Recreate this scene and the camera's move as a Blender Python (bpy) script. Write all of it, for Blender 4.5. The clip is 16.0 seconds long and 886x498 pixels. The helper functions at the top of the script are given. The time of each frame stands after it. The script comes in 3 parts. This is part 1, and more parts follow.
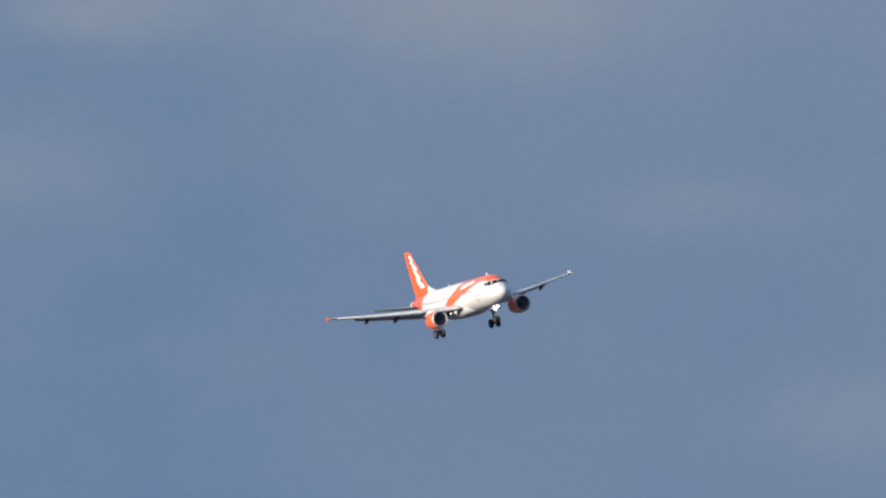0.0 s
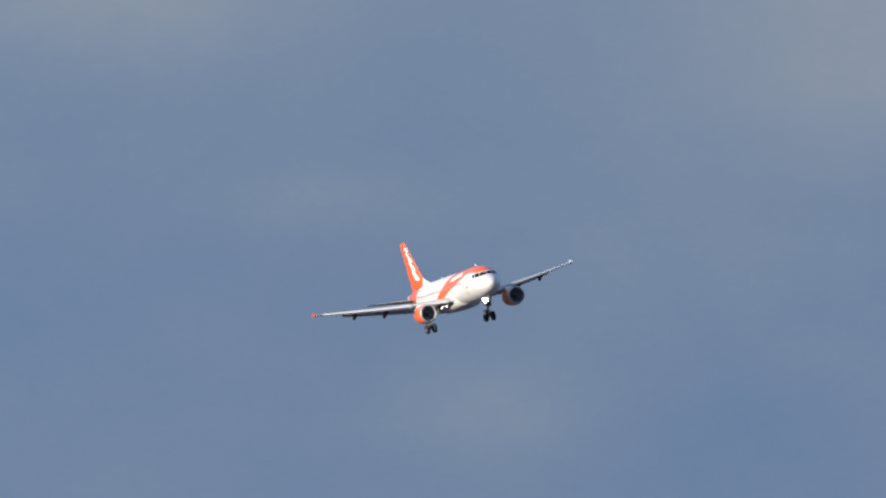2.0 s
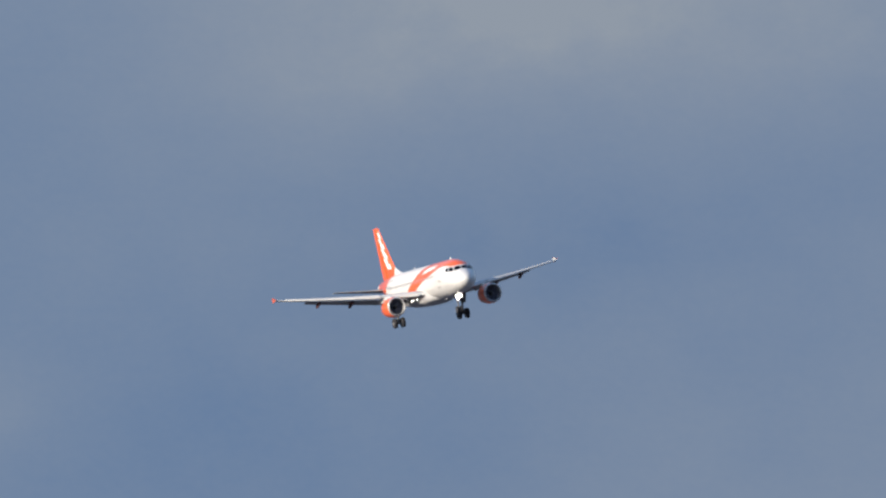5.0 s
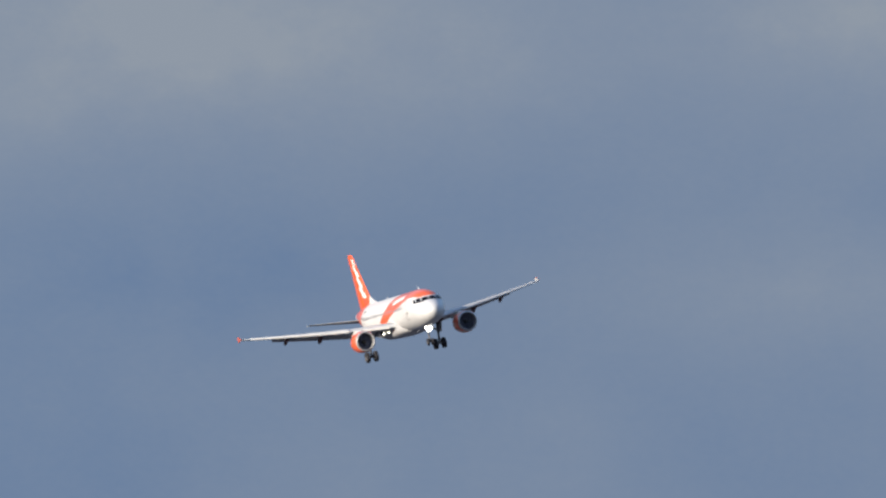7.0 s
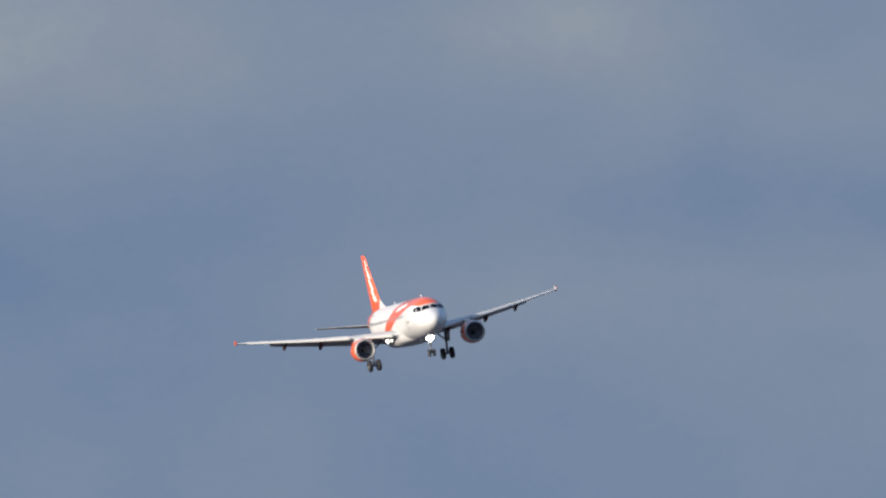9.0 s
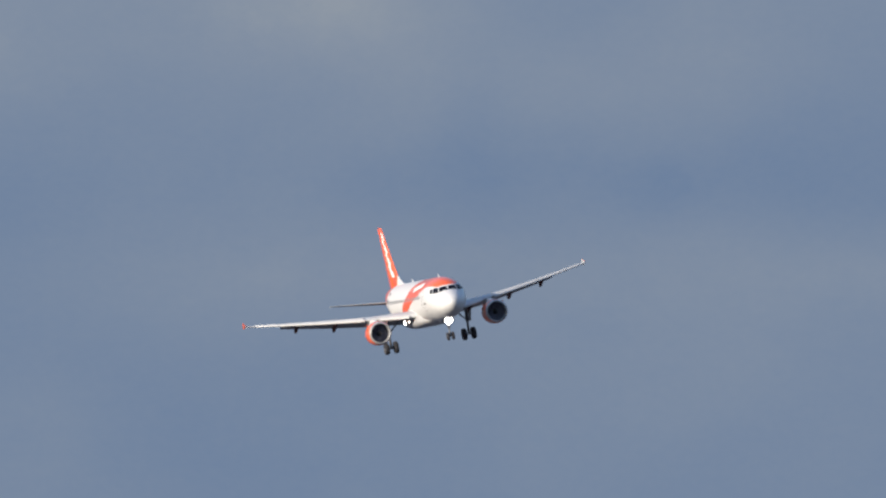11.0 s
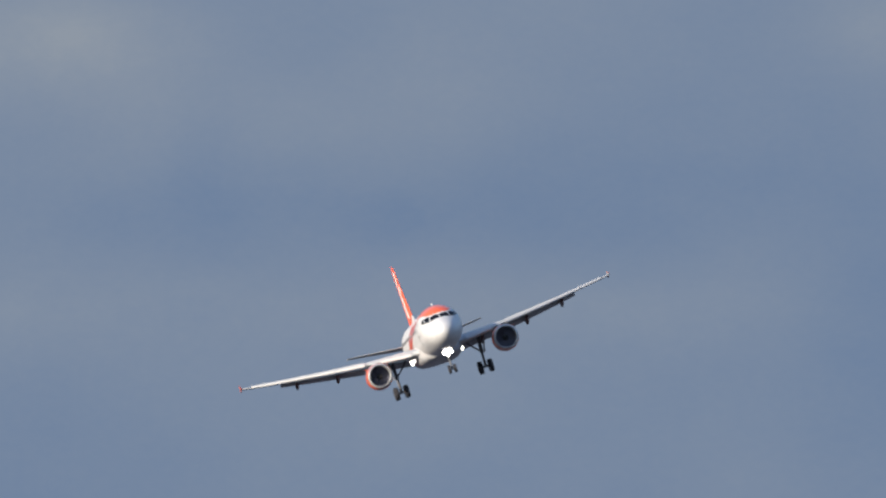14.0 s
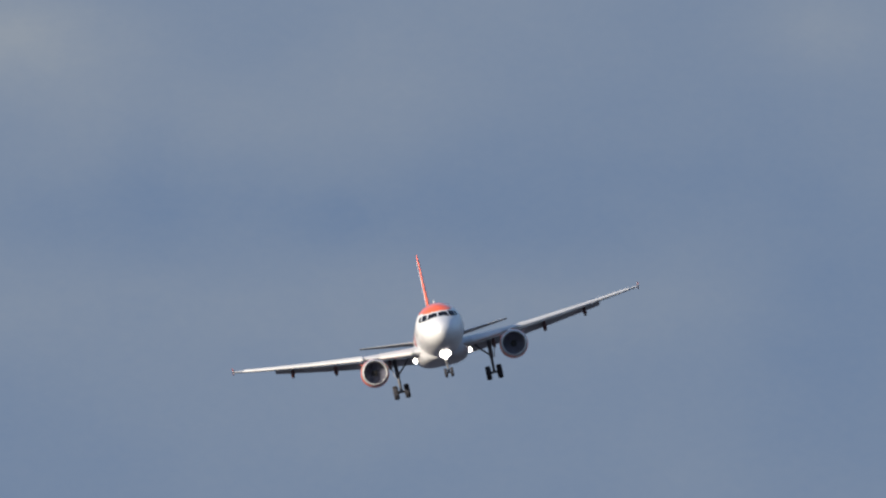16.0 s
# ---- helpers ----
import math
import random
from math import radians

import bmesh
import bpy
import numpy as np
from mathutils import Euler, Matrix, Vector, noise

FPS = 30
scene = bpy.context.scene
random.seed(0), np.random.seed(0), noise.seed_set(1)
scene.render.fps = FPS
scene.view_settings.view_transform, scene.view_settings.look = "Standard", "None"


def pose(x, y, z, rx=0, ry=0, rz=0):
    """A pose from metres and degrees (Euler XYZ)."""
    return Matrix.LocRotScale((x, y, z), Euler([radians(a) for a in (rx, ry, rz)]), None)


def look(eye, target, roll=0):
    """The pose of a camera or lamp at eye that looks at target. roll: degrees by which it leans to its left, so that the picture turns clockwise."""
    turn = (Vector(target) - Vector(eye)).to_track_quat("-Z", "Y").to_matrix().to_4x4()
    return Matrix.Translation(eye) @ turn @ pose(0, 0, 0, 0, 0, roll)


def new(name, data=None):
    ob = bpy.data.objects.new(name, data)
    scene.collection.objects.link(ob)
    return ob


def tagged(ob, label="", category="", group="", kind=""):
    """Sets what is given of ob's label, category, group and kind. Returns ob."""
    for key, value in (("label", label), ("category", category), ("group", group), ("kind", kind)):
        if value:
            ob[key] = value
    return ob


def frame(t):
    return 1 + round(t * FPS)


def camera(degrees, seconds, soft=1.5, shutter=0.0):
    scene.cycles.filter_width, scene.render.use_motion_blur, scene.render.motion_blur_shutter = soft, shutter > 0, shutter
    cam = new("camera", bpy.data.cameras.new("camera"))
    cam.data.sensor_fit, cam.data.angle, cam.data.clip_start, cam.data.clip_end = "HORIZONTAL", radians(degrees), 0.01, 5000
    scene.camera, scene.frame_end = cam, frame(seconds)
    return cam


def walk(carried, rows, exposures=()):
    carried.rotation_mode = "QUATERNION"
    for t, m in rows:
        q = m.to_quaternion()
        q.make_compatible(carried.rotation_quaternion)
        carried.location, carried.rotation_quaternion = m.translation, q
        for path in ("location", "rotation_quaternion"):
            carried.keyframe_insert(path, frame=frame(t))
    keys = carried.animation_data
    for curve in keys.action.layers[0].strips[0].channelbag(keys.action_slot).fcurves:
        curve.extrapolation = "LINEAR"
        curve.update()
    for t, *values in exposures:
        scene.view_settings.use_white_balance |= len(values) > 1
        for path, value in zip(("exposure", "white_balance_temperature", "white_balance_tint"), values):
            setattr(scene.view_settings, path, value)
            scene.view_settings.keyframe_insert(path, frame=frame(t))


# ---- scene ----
EYE = (0.0, 0.0, 1.6)
CAMERA_ROWS = [
    (0.0, -0.0590, 2.4491),
    (0.5, 0.1784, 2.4375),
    (1.0, 0.4196, 2.4291),
    (1.5, 0.6681, 2.4283),
    (2.0, 0.9067, 2.4301),
    (2.5, 1.1277, 2.4362),
    (3.0, 1.3491, 2.4392),
    (3.5, 1.5831, 2.4403),
    (4.0, 1.8235, 2.4337),
    (4.5, 2.0536, 2.4160),
    (5.0, 2.2828, 2.4124),
    (5.5, 2.5101, 2.4210),
    (6.0, 2.7341, 2.4393),
    (6.5, 2.9536, 2.4653),
    (7.0, 3.1672, 2.4912),
    (7.5, 3.3658, 2.5090),
    (8.0, 3.5598, 2.5170),
    (8.5, 3.7450, 2.5167),
    (9.0, 3.9115, 2.5109),
    (9.5, 4.0663, 2.4988),
    (10.0, 4.2295, 2.4809),
    (10.5, 4.3926, 2.4656),
    (11.0, 4.5352, 2.4580),
    (11.5, 4.6677, 2.4587),
    (12.0, 4.8018, 2.4681),
    (12.5, 4.9476, 2.4867),
    (13.0, 5.0686, 2.5088),
    (13.5, 5.1493, 2.5303),
    (14.0, 5.2322, 2.5467),
    (14.5, 5.3307, 2.5553),
    (15.0, 5.3821, 2.5572),
    (15.5, 5.3745, 2.5512),
    (16.0, 5.3793, 2.5432),
]
cam = camera(2.3033, 16.0, soft=2.35)
walk(cam, [(t, pose(*EYE, 90 + up, 0, -right)) for t, right, up in CAMERA_ROWS], exposures=[(0.0, 0.67), (10.0, 0.65), (12.5, 0.59), (13.5, 0.60), (14.5, 0.65), (16.0, 0.65)])

# ---- world, sun ----
SUN_WAY = Vector((-0.856, -0.517, 0.176)).normalized()      # from the aircraft towards the sun
SUN_UP = math.asin(SUN_WAY.z)
SUN_TURN = math.atan2(SUN_WAY.x, SUN_WAY.y)


def math_node(nt, op, a, b=None, clamp=False):
    n = nt.nodes.new("ShaderNodeMath")
    n.operation, n.use_clamp = op, clamp
    for i, v in enumerate((a, b)):
        if v is None:
            continue
        if isinstance(v, (int, float)):
            n.inputs[i].default_value = v
        else:
            nt.links.new(v, n.inputs[i])
    return n.outputs[0]


def mix_color(nt, fac, a, b, blend="MIX"):
    n = nt.nodes.new("ShaderNodeMix")
    n.data_type, n.blend_type = "RGBA", blend
    for i, v in ((0, fac), (6, a), (7, b)):
        if isinstance(v, (int, float)):
            n.inputs[i].default_value = v
        elif isinstance(v, tuple):
            n.inputs[i].default_value = (*v, 1.0)
        else:
            nt.links.new(v, n.inputs[i])
    return n.outputs[2]


def noise_tex(nt, vector, scale, detail=3.0, rough=0.5):
    n = nt.nodes.new("ShaderNodeTexNoise")
    n.inputs["Scale"].default_value = scale
    n.inputs["Detail"].default_value = detail
    n.inputs["Roughness"].default_value = rough
    if vector is not None:
        nt.links.new(vector, n.inputs["Vector"])
    return n.outputs["Fac"]


def ramp(nt, value, lo, hi):
    n = nt.nodes.new("ShaderNodeMapRange")
    n.interpolation_type = "SMOOTHSTEP"
    n.inputs["From Min"].default_value = lo
    n.inputs["From Max"].default_value = hi
    nt.links.new(value, n.inputs["Value"])
    return n.outputs["Result"]


# soft pale clouds in the far sky: bearing and elevation in degrees, half sizes in degrees, weight
PALE_CLOUDS = [
    (-0.04, 3.10, 0.50, 0.17, 0.42),
    (-0.96, 3.08, 0.22, 0.09, 0.39),
    (-1.12, 2.66, 0.26, 0.13, 0.17),
    (0.60, 2.55, 0.28, 0.10, 0.21),
    (1.00, 2.00, 0.26, 0.13, 0.28),
    (2.48, 3.12, 0.44, 0.15, 0.30),
    (2.02, 2.87, 0.38, 0.16, 0.15),
    (2.25, 3.06, 0.75, 0.26, 0.26),
    (3.00, 2.98, 0.60, 0.22, 0.15),
    (4.22, 3.10, 0.30, 0.13, 0.44),
    (4.03, 2.36, 0.38, 0.15, 0.20),
    (4.96, 2.39, 0.29, 0.12, 0.08),
    (5.03, 2.94, 0.44, 0.21, 0.21),
    (5.71, 2.40, 0.47, 0.10, 0.13),
    (4.40, 2.87, 0.21, 0.16, 0.14),
    (4.40, 2.44, 0.41, 0.16, 0.10),
    (6.37, 3.13, 0.16, 0.10, 0.24),
    (5.30, 2.17, 0.73, 0.22, 0.07),
    (5.25, 2.54, 0.91, 0.48, 0.07),
    (3.40, 3.10, 0.75, 0.30, 0.10),
    (2.30, 2.62, 0.60, 0.25, 0.06),
]
# thinner, bluer openings between them
BLUE_GAPS = [
    (-0.99, 2.91, 0.44, 0.13, -0.11),
    (2.46, 2.44, 0.62, 0.29, -0.14),
    (1.90, 1.88, 0.73, 0.24, -0.10),
    (2.84, 2.51, 0.76, 0.13, -0.05),
    (4.93, 3.07, 0.19, 0.16, -0.18),
    (4.84, 2.72, 0.40, 0.22, -0.16),
    (4.63, 2.83, 0.10, 0.16, -0.07),
    (5.63, 2.71, 0.56, 0.16, -0.13),
    (4.94, 2.62, 0.71, 0.11, -0.11),
    (6.38, 2.32, 0.24, 0.38, -0.08),
]


def make_world():
    world = bpy.data.worlds.new("sky")
    scene.world = world
    world.use_nodes = True
    nt = world.node_tree
    nt.nodes.clear()
    coord = nt.nodes.new("ShaderNodeTexCoord")
    sky = nt.nodes.new("ShaderNodeTexSky")
    sky.sky_type, sky.sun_disc = "NISHITA", False
    sky.sun_elevation, sky.sun_rotation = SUN_UP, SUN_TURN
    sky.air_density, sky.dust_density, sky.ozone_density = 1.3, 1.0, 2.0
    dim = nt.nodes.new("ShaderNodeVectorMath")
    dim.operation = "SCALE"
    dim.inputs["Scale"].default_value = 0.15
    nt.links.new(sky.outputs[0], dim.inputs[0])
    sep = nt.nodes.new("ShaderNodeSeparateXYZ")
    nt.links.new(coord.outputs["Generated"], sep.inputs[0])
    # degrees of bearing and of elevation
    bearing = math_node(nt, "MULTIPLY", math_node(nt, "ARCTAN2", sep.outputs[0], sep.outputs[1]), 57.29578)
    height = math_node(nt, "MULTIPLY", math_node(nt, "ARCSINE", sep.outputs[2]), 57.29578)
    flat = nt.nodes.new("ShaderNodeCombineXYZ")
    nt.links.new(math_node(nt, "MULTIPLY", bearing, 0.75), flat.inputs[0])
    nt.links.new(height, flat.inputs[1])
    broad = noise_tex(nt, flat.outputs[0], 0.9, 3.0, 0.5)
    fine = noise_tex(nt, flat.outputs[0], 2.6, 4.0, 0.55)
    warp = math_node(nt, "MULTIPLY", math_node(nt, "SUBTRACT", noise_tex(nt, flat.outputs[0], 3.6, 6.0, 0.62), 0.5), 2.2)
    total = math_node(nt, "ADD", math_node(nt, "MULTIPLY", math_node(nt, "SUBTRACT", broad, 0.5), 0.5),
                      math_node(nt, "MULTIPLY", math_node(nt, "SUBTRACT", fine, 0.5), 0.30))
    for b, h, sb, sh, w in PALE_CLOUDS + BLUE_GAPS:
        u = math_node(nt, "MULTIPLY", math_node(nt, "SUBTRACT", bearing, b), 1 / sb)
        v = math_node(nt, "MULTIPLY", math_node(nt, "SUBTRACT", height, h), 1 / sh)
        r = math_node(nt, "ADD", math_node(nt, "ADD", math_node(nt, "MULTIPLY", u, u), math_node(nt, "MULTIPLY", v, v)), warp)
        puff = math_node(nt, "EXPONENT", math_node(nt, "MULTIPLY", r, -1.0))
        total = math_node(nt, "ADD", total, math_node(nt, "MULTIPLY", puff, w))
    turn = ramp(nt, bearing, -2.0, 4.0)
    east = math_node(nt, "MULTIPLY", turn, 0.16)
    grain = math_node(nt, "MULTIPLY", math_node(nt, "SUBTRACT", noise_tex(nt, flat.outputs[0], 45.0, 2.0), 0.5), 0.10)
    total = math_node(nt, "ADD", math_node(nt, "ADD", total, grain), math_node(nt, "MULTIPLY", ramp(nt, height, 2.3, 3.1), 0.10))
    light = math_node(nt, "ADD", math_node(nt, "ADD", total, east), 0.21, clamp=True)
    cloud = mix_color(nt, light, mix_color(nt, turn, (0.0746, 0.1275, 0.2230), (0.0803, 0.1275, 0.2167)), (0.1750, 0.2024, 0.2420))
    # the cloud bank lies low, the open sky above it
    cover = ramp(nt, math_node(nt, "ADD", height, math_node(nt, "MULTIPLY", broad, 10.0)), 32.0, 13.0)
    veil = mix_color(nt, 1.0, dim.outputs[0], (0.002, 0.010, 0.085), "ADD")
    total_color = mix_color(nt, cover, veil, cloud)
    back = nt.nodes.new("ShaderNodeBackground")
    nt.links.new(total_color, back.inputs["Color"])
    back.inputs["Strength"].default_value = 1.0
    out = nt.nodes.new("ShaderNodeOutputWorld")
    nt.links.new(back.outputs[0], out.inputs["Surface"])


make_world()
sun_data = bpy.data.lights.new("sun", "SUN")
sun_data.energy, sun_data.angle, sun_data.color = 4.65, radians(0.53), (1.0, 0.895, 0.76)
sun = new("sun", sun_data)
sun.matrix_world = look(SUN_WAY * 500, (0, 0, 0))

# ---- materials ----


def surface(name, color, rough=0.4, metal=0.0, coat=0.0, vary=0.08, scale=1.5, bump=0.0, streak=0.0):
    """Painted or bare surface with broad soiling, fine grain and streaks along the airflow."""
    m = bpy.data.materials.new(name)
    m.use_nodes = True
    nt = m.node_tree
    bsdf = nt.nodes["Principled BSDF"]
    coord = nt.nodes.new("ShaderNodeTexCoord")
    big = noise_tex(nt, coord.outputs["Object"], scale, 4.0)
    small = noise_tex(nt, coord.outputs["Object"], scale * 14, 3.0)
    amount = math_node(nt, "ADD", math_node(nt, "MULTIPLY", big, 0.65), math_node(nt, "MULTIPLY", small, 0.35))
    fac = ramp(nt, amount, 0.3, 0.7)
    worn = tuple(c * (1 - 2 * vary) for c in color)
    col = mix_color(nt, fac, worn, color)
    if streak:
        mp = nt.nodes.new("ShaderNodeMapping")
        mp.inputs["Scale"].default_value = (3.0, 0.25, 3.0)
        nt.links.new(coord.outputs["Object"], mp.inputs[0])
        lines = ramp(nt, noise_tex(nt, mp.outputs[0], 2.0, 5.0, 0.6), 0.45, 0.75)
        col = mix_color(nt, math_node(nt, "MULTIPLY", lines, streak), col, (0.16, 0.15, 0.14))
    nt.links.new(col, bsdf.inputs["Base Color"])
    rr = nt.nodes.new("ShaderNodeMapRange")
    rr.inputs["To Min"].default_value, rr.inputs["To Max"].default_value = rough * 0.8, min(1.0, rough * 1.25)
    nt.links.new(small, rr.inputs["Value"])
    nt.links.new(rr.outputs[0], bsdf.inputs["Roughness"])
    bsdf.inputs["Metallic"].default_value = metal
    bsdf.inputs["Coat Weight"].default_value = coat
    bsdf.inputs["Coat Roughness"].default_value = 0.12
    if bump:
        b = nt.nodes.new("ShaderNodeBump")
        b.inputs["Strength"].default_value, b.inputs["Distance"].default_value = bump, 0.02
        nt.links.new(small, b.inputs["Height"])
        nt.links.new(b.outputs[0], bsdf.inputs["Normal"])
    return m


def glowing(name, color, strength):
    m = bpy.data.materials.new(name)
    m.use_nodes = True
    bsdf = m.node_tree.nodes["Principled BSDF"]
    bsdf.inputs["Base Color"].default_value = (0.8, 0.8, 0.8, 1)
    bsdf.inputs["Emission Color"].default_value = (*color, 1)
    bsdf.inputs["Emission Strength"].default_value = strength
    return m


WHITE = surface("white_paint", (0.61, 0.605, 0.60), 0.36, coat=0.08, vary=0.03, scale=0.5, streak=0.10)
ORANGE = surface("orange_paint", (0.84, 0.130, 0.036), 0.34, coat=0.8, vary=0.05, scale=0.6, streak=0.05)
WING_GREY = surface("wing_grey_paint", (0.50, 0.505, 0.51), 0.42, vary=0.10, scale=0.8, streak=0.25)
SLAT = surface("pale_leading_edge_metal", (0.54, 0.535, 0.525), 0.6, metal=0.08, vary=0.06, scale=0.9, streak=0.10)
# orange darkened to stand for the shade beneath the wings
SHADED_ORANGE = surface("shaded_orange_paint", (0.11, 0.034, 0.032), 0.6, vary=0.10, scale=1.0, streak=0.2)
FENCE = surface("muted_orange_paint", (0.38, 0.075, 0.05), 0.55, vary=0.10, scale=1.0, streak=0.15)
TAIL_GREY = surface("dark_tail_grey_paint", (0.40, 0.405, 0.41), 0.45, vary=0.10, scale=0.9, streak=0.2)
FLAP = surface("flap_grey_paint", (0.38, 0.38, 0.40), 0.55, vary=0.12, scale=1.2, streak=0.25)
LIP = surface("bare_aluminium", (0.47, 0.465, 0.46), 0.46, metal=0.5, vary=0.08, scale=2.0)
DARK_METAL = surface("dark_metal", (0.10, 0.098, 0.095), 0.6, metal=0.3, vary=0.2, scale=3.0)
DUCT = surface("grey_acoustic_liner", (0.27, 0.27, 0.285), 0.85, vary=0.1, scale=3.0)
BLADE = surface("titanium_blade", (0.20, 0.20, 0.25), 0.8, vary=0.15, scale=3.0)
STEEL = surface("grey_gear_paint", (0.14, 0.14, 0.15), 0.5, vary=0.15, scale=5.0, bump=0.1)
TYRE = surface("tyre_rubber", (0.032, 0.032, 0.040), 0.9, vary=0.2, scale=5.0, bump=0.2)
RIM = surface("wheel_rim_alloy", (0.085, 0.085, 0.095), 0.5, metal=0.3, vary=0.15, scale=6.0)
HOUSING = surface("black_lamp_housing", (0.02, 0.02, 0.02), 0.7, vary=0.1, scale=4.0)
GLASS = surface("dark_cockpit_glazing", (0.010, 0.010, 0.014), 0.22, coat=0.0, vary=0.1, scale=2.0)
GLASS.node_tree.nodes["Principled BSDF"].inputs["Specular IOR Level"].default_value = 0.25
FRAME = surface("dark_cabin_window", (0.19, 0.19, 0.20), 0.35, vary=0.1, scale=4.0)
MARK = surface("white_marking_film", (0.85, 0.84, 0.82), 0.35, coat=0.2, vary=0.04, scale=1.5)
SEAM = surface("dark_seam_sealant", (0.055, 0.055, 0.055), 0.6, vary=0.1, scale=4.0)
LAMP = glowing("lit_lamp_glass", (1.0, 0.95, 0.86), 15.0)
SMALL_GLOW = glowing("small_glowing_glass", (1.0, 0.93, 0.82), 5.0)


# the ground stays out of view; its tone tints the light bounced upward
def unseen_ground_material():
    m = bpy.data.materials.new("unseen_ground")
    m.use_nodes = True
    nt = m.node_tree
    bsdf = nt.nodes["Principled BSDF"]
    coord = nt.nodes.new("ShaderNodeTexCoord")
    big = ramp(nt, noise_tex(nt, coord.outputs["Object"], 0.004, 5.0), 0.35, 0.65)
    small = ramp(nt, noise_tex(nt, coord.outputs["Object"], 0.6, 5.0), 0.3, 0.7)
    a = mix_color(nt, big, (0.072, 0.070, 0.080), (0.105, 0.100, 0.112))
    col = mix_color(nt, math_node(nt, "MULTIPLY", small, 0.5), a, (0.052, 0.050, 0.056))
    nt.links.new(col, bsdf.inputs["Base Color"])
    bsdf.inputs["Roughness"].default_value = 0.9
    b = nt.nodes.new("ShaderNodeBump")
    b.inputs["Strength"].default_value, b.inputs["Distance"].default_value = 0.5, 0.1
    nt.links.new(small, b.inputs["Height"])
    nt.links.new(b.outputs[0], bsdf.inputs["Normal"])
    return m


UNSEEN_GROUND = unseen_ground_material()

# ---- building helpers ----


def finish(bm, name, material, smooth=True, sharp=38):
    bmesh.ops.recalc_face_normals(bm, faces=bm.faces[:])
    me = bpy.data.meshes.new(name)
    if smooth:
        for f in bm.faces:
            f.smooth = True
        for e in bm.edges:
            if len(e.link_faces) == 2 and e.calc_face_angle(0) > radians(sharp):
                e.smooth = False
    bm.to_mesh(me)
    bm.free()
    me.materials.append(material)
    return me


def part(name, bm, material, parent, label="", smooth=True, sharp=38):
    ob = new(name, finish(bm, name, material, smooth, sharp))
    ob.parent = parent
    if label:
        tagged(ob, label=label)
    return ob


def repeat(name, mesh, parent, m, label=""):
    ob = new(name, mesh)
    ob.parent = parent
    ob.matrix_basis = m
    if label:
        tagged(ob, label=label)
    return ob


def loft(bm, rings, closed=True, caps=True):
    """Skins rings of equal length with quads."""
    rows = [[bm.verts.new(p) for p in ring] for ring in rings]
    n = len(rows[0])
    for a, b in zip(rows, rows[1:]):
        for i in range(n if closed else n - 1):
            j = (i + 1) % n
            bm.faces.new((a[i], a[j], b[j], b[i]))
    if caps and closed:
        for row in (rows[0], rows[-1]):
            bm.faces.new(row)
    return rows


def lathe(bm, profile, centre=(0, 0, 0), n=40, caps=False):
    """Turns (along, radius) pairs round the line through centre that runs along -y."""
    cx, cy, cz = centre
    rings = [[(cx + r * math.sin(2 * math.pi * i / n), cy - d, cz + r * math.cos(2 * math.pi * i / n)) for i in range(n)] for d, r in profile]
    loft(bm, rings, caps=caps)


def tube(bm, a, b, r0, r1=None, n=14):
    a, b = Vector(a), Vector(b)
    r1 = r0 if r1 is None else r1
    way = (b - a).normalized()
    u = way.orthogonal().normalized()
    v = way.cross(u)
    rings = []
    for f, r in ((0.0, r0 * 0.85), (0.02, r0), (0.98, r1), (1.0, r1 * 0.85)):
        c = a.lerp(b, f)
        rings.append([c + (u * math.cos(t) + v * math.sin(t)) * r for t in (2 * math.pi * i / n for i in range(n))])
    loft(bm, rings)


def slab(bm, corners, thick):
    """A plate with softened rim: corners in order, thickness along its normal."""
    pts = [Vector(c) for c in corners]
    nrm = (pts[1] - pts[0]).cross(pts[2] - pts[0]).normalized()
    mid = sum(pts, Vector()) / len(pts)
    rings = []
    for off, inset in ((-0.5, 0.94), (-0.32, 1.0), (0.32, 1.0), (0.5, 0.94)):
        rings.append([mid + (p - mid) * inset + nrm * thick * off for p in pts])
    loft(bm, rings)


def hermite(table, column, x):
    """Smooth value of a column of a table that is ordered by its first column."""
    n = len(table)

    def slope(i):
        if i <= 0 or i >= n - 1:
            j = min(max(i, 1), n - 1)
            return (table[j][column] - table[j - 1][column]) / (table[j][0] - table[j - 1][0])
        l = (table[i][column] - table[i - 1][column]) / (table[i][0] - table[i - 1][0])
        r = (table[i + 1][column] - table[i][column]) / (table[i + 1][0] - table[i][0])
        return 0.0 if l * r <= 0 else 2 * l * r / (l + r)

    x = min(max(x, table[0][0]), table[-1][0])
    i = 0
    while i < n - 2 and x > table[i + 1][0]:
        i += 1
    h = table[i + 1][0] - table[i][0]
    s = (x - table[i][0]) / h
    a, b = table[i][column], table[i + 1][column]
    return (2 * s**3 - 3 * s**2 + 1) * a + (s**3 - 2 * s**2 + s) * h * slope(i) + (3 * s**2 - 2 * s**3) * b + (s**3 - s**2) * h * slope(i + 1)


# ---- ground ----


def make_ground():
    bm = bmesh.new()
    loft(bm, [[(r * math.cos(a), r * math.sin(a), 0) for a in (2 * math.pi * i / 96 for i in range(96))] for r in (2, 60, 300, 1200, 4000, 14000)], caps=False)
    bm.verts.ensure_lookup_table()
    bm.faces.new([bm.verts[i] for i in range(96)])
    ob = new("ground", finish(bm, "ground", UNSEEN_GROUND))
    tagged(ob, "flat greyish unseen ground under the approach path, toned for bounce light", "ground", kind="structure")


make_ground()

# ---- airliner: x to starboard, y ahead, z up, from the nose's station ----
airliner = new("airliner")
tagged(airliner, "white and orange twin-engine airliner on approach with landing gear down", "airplane")

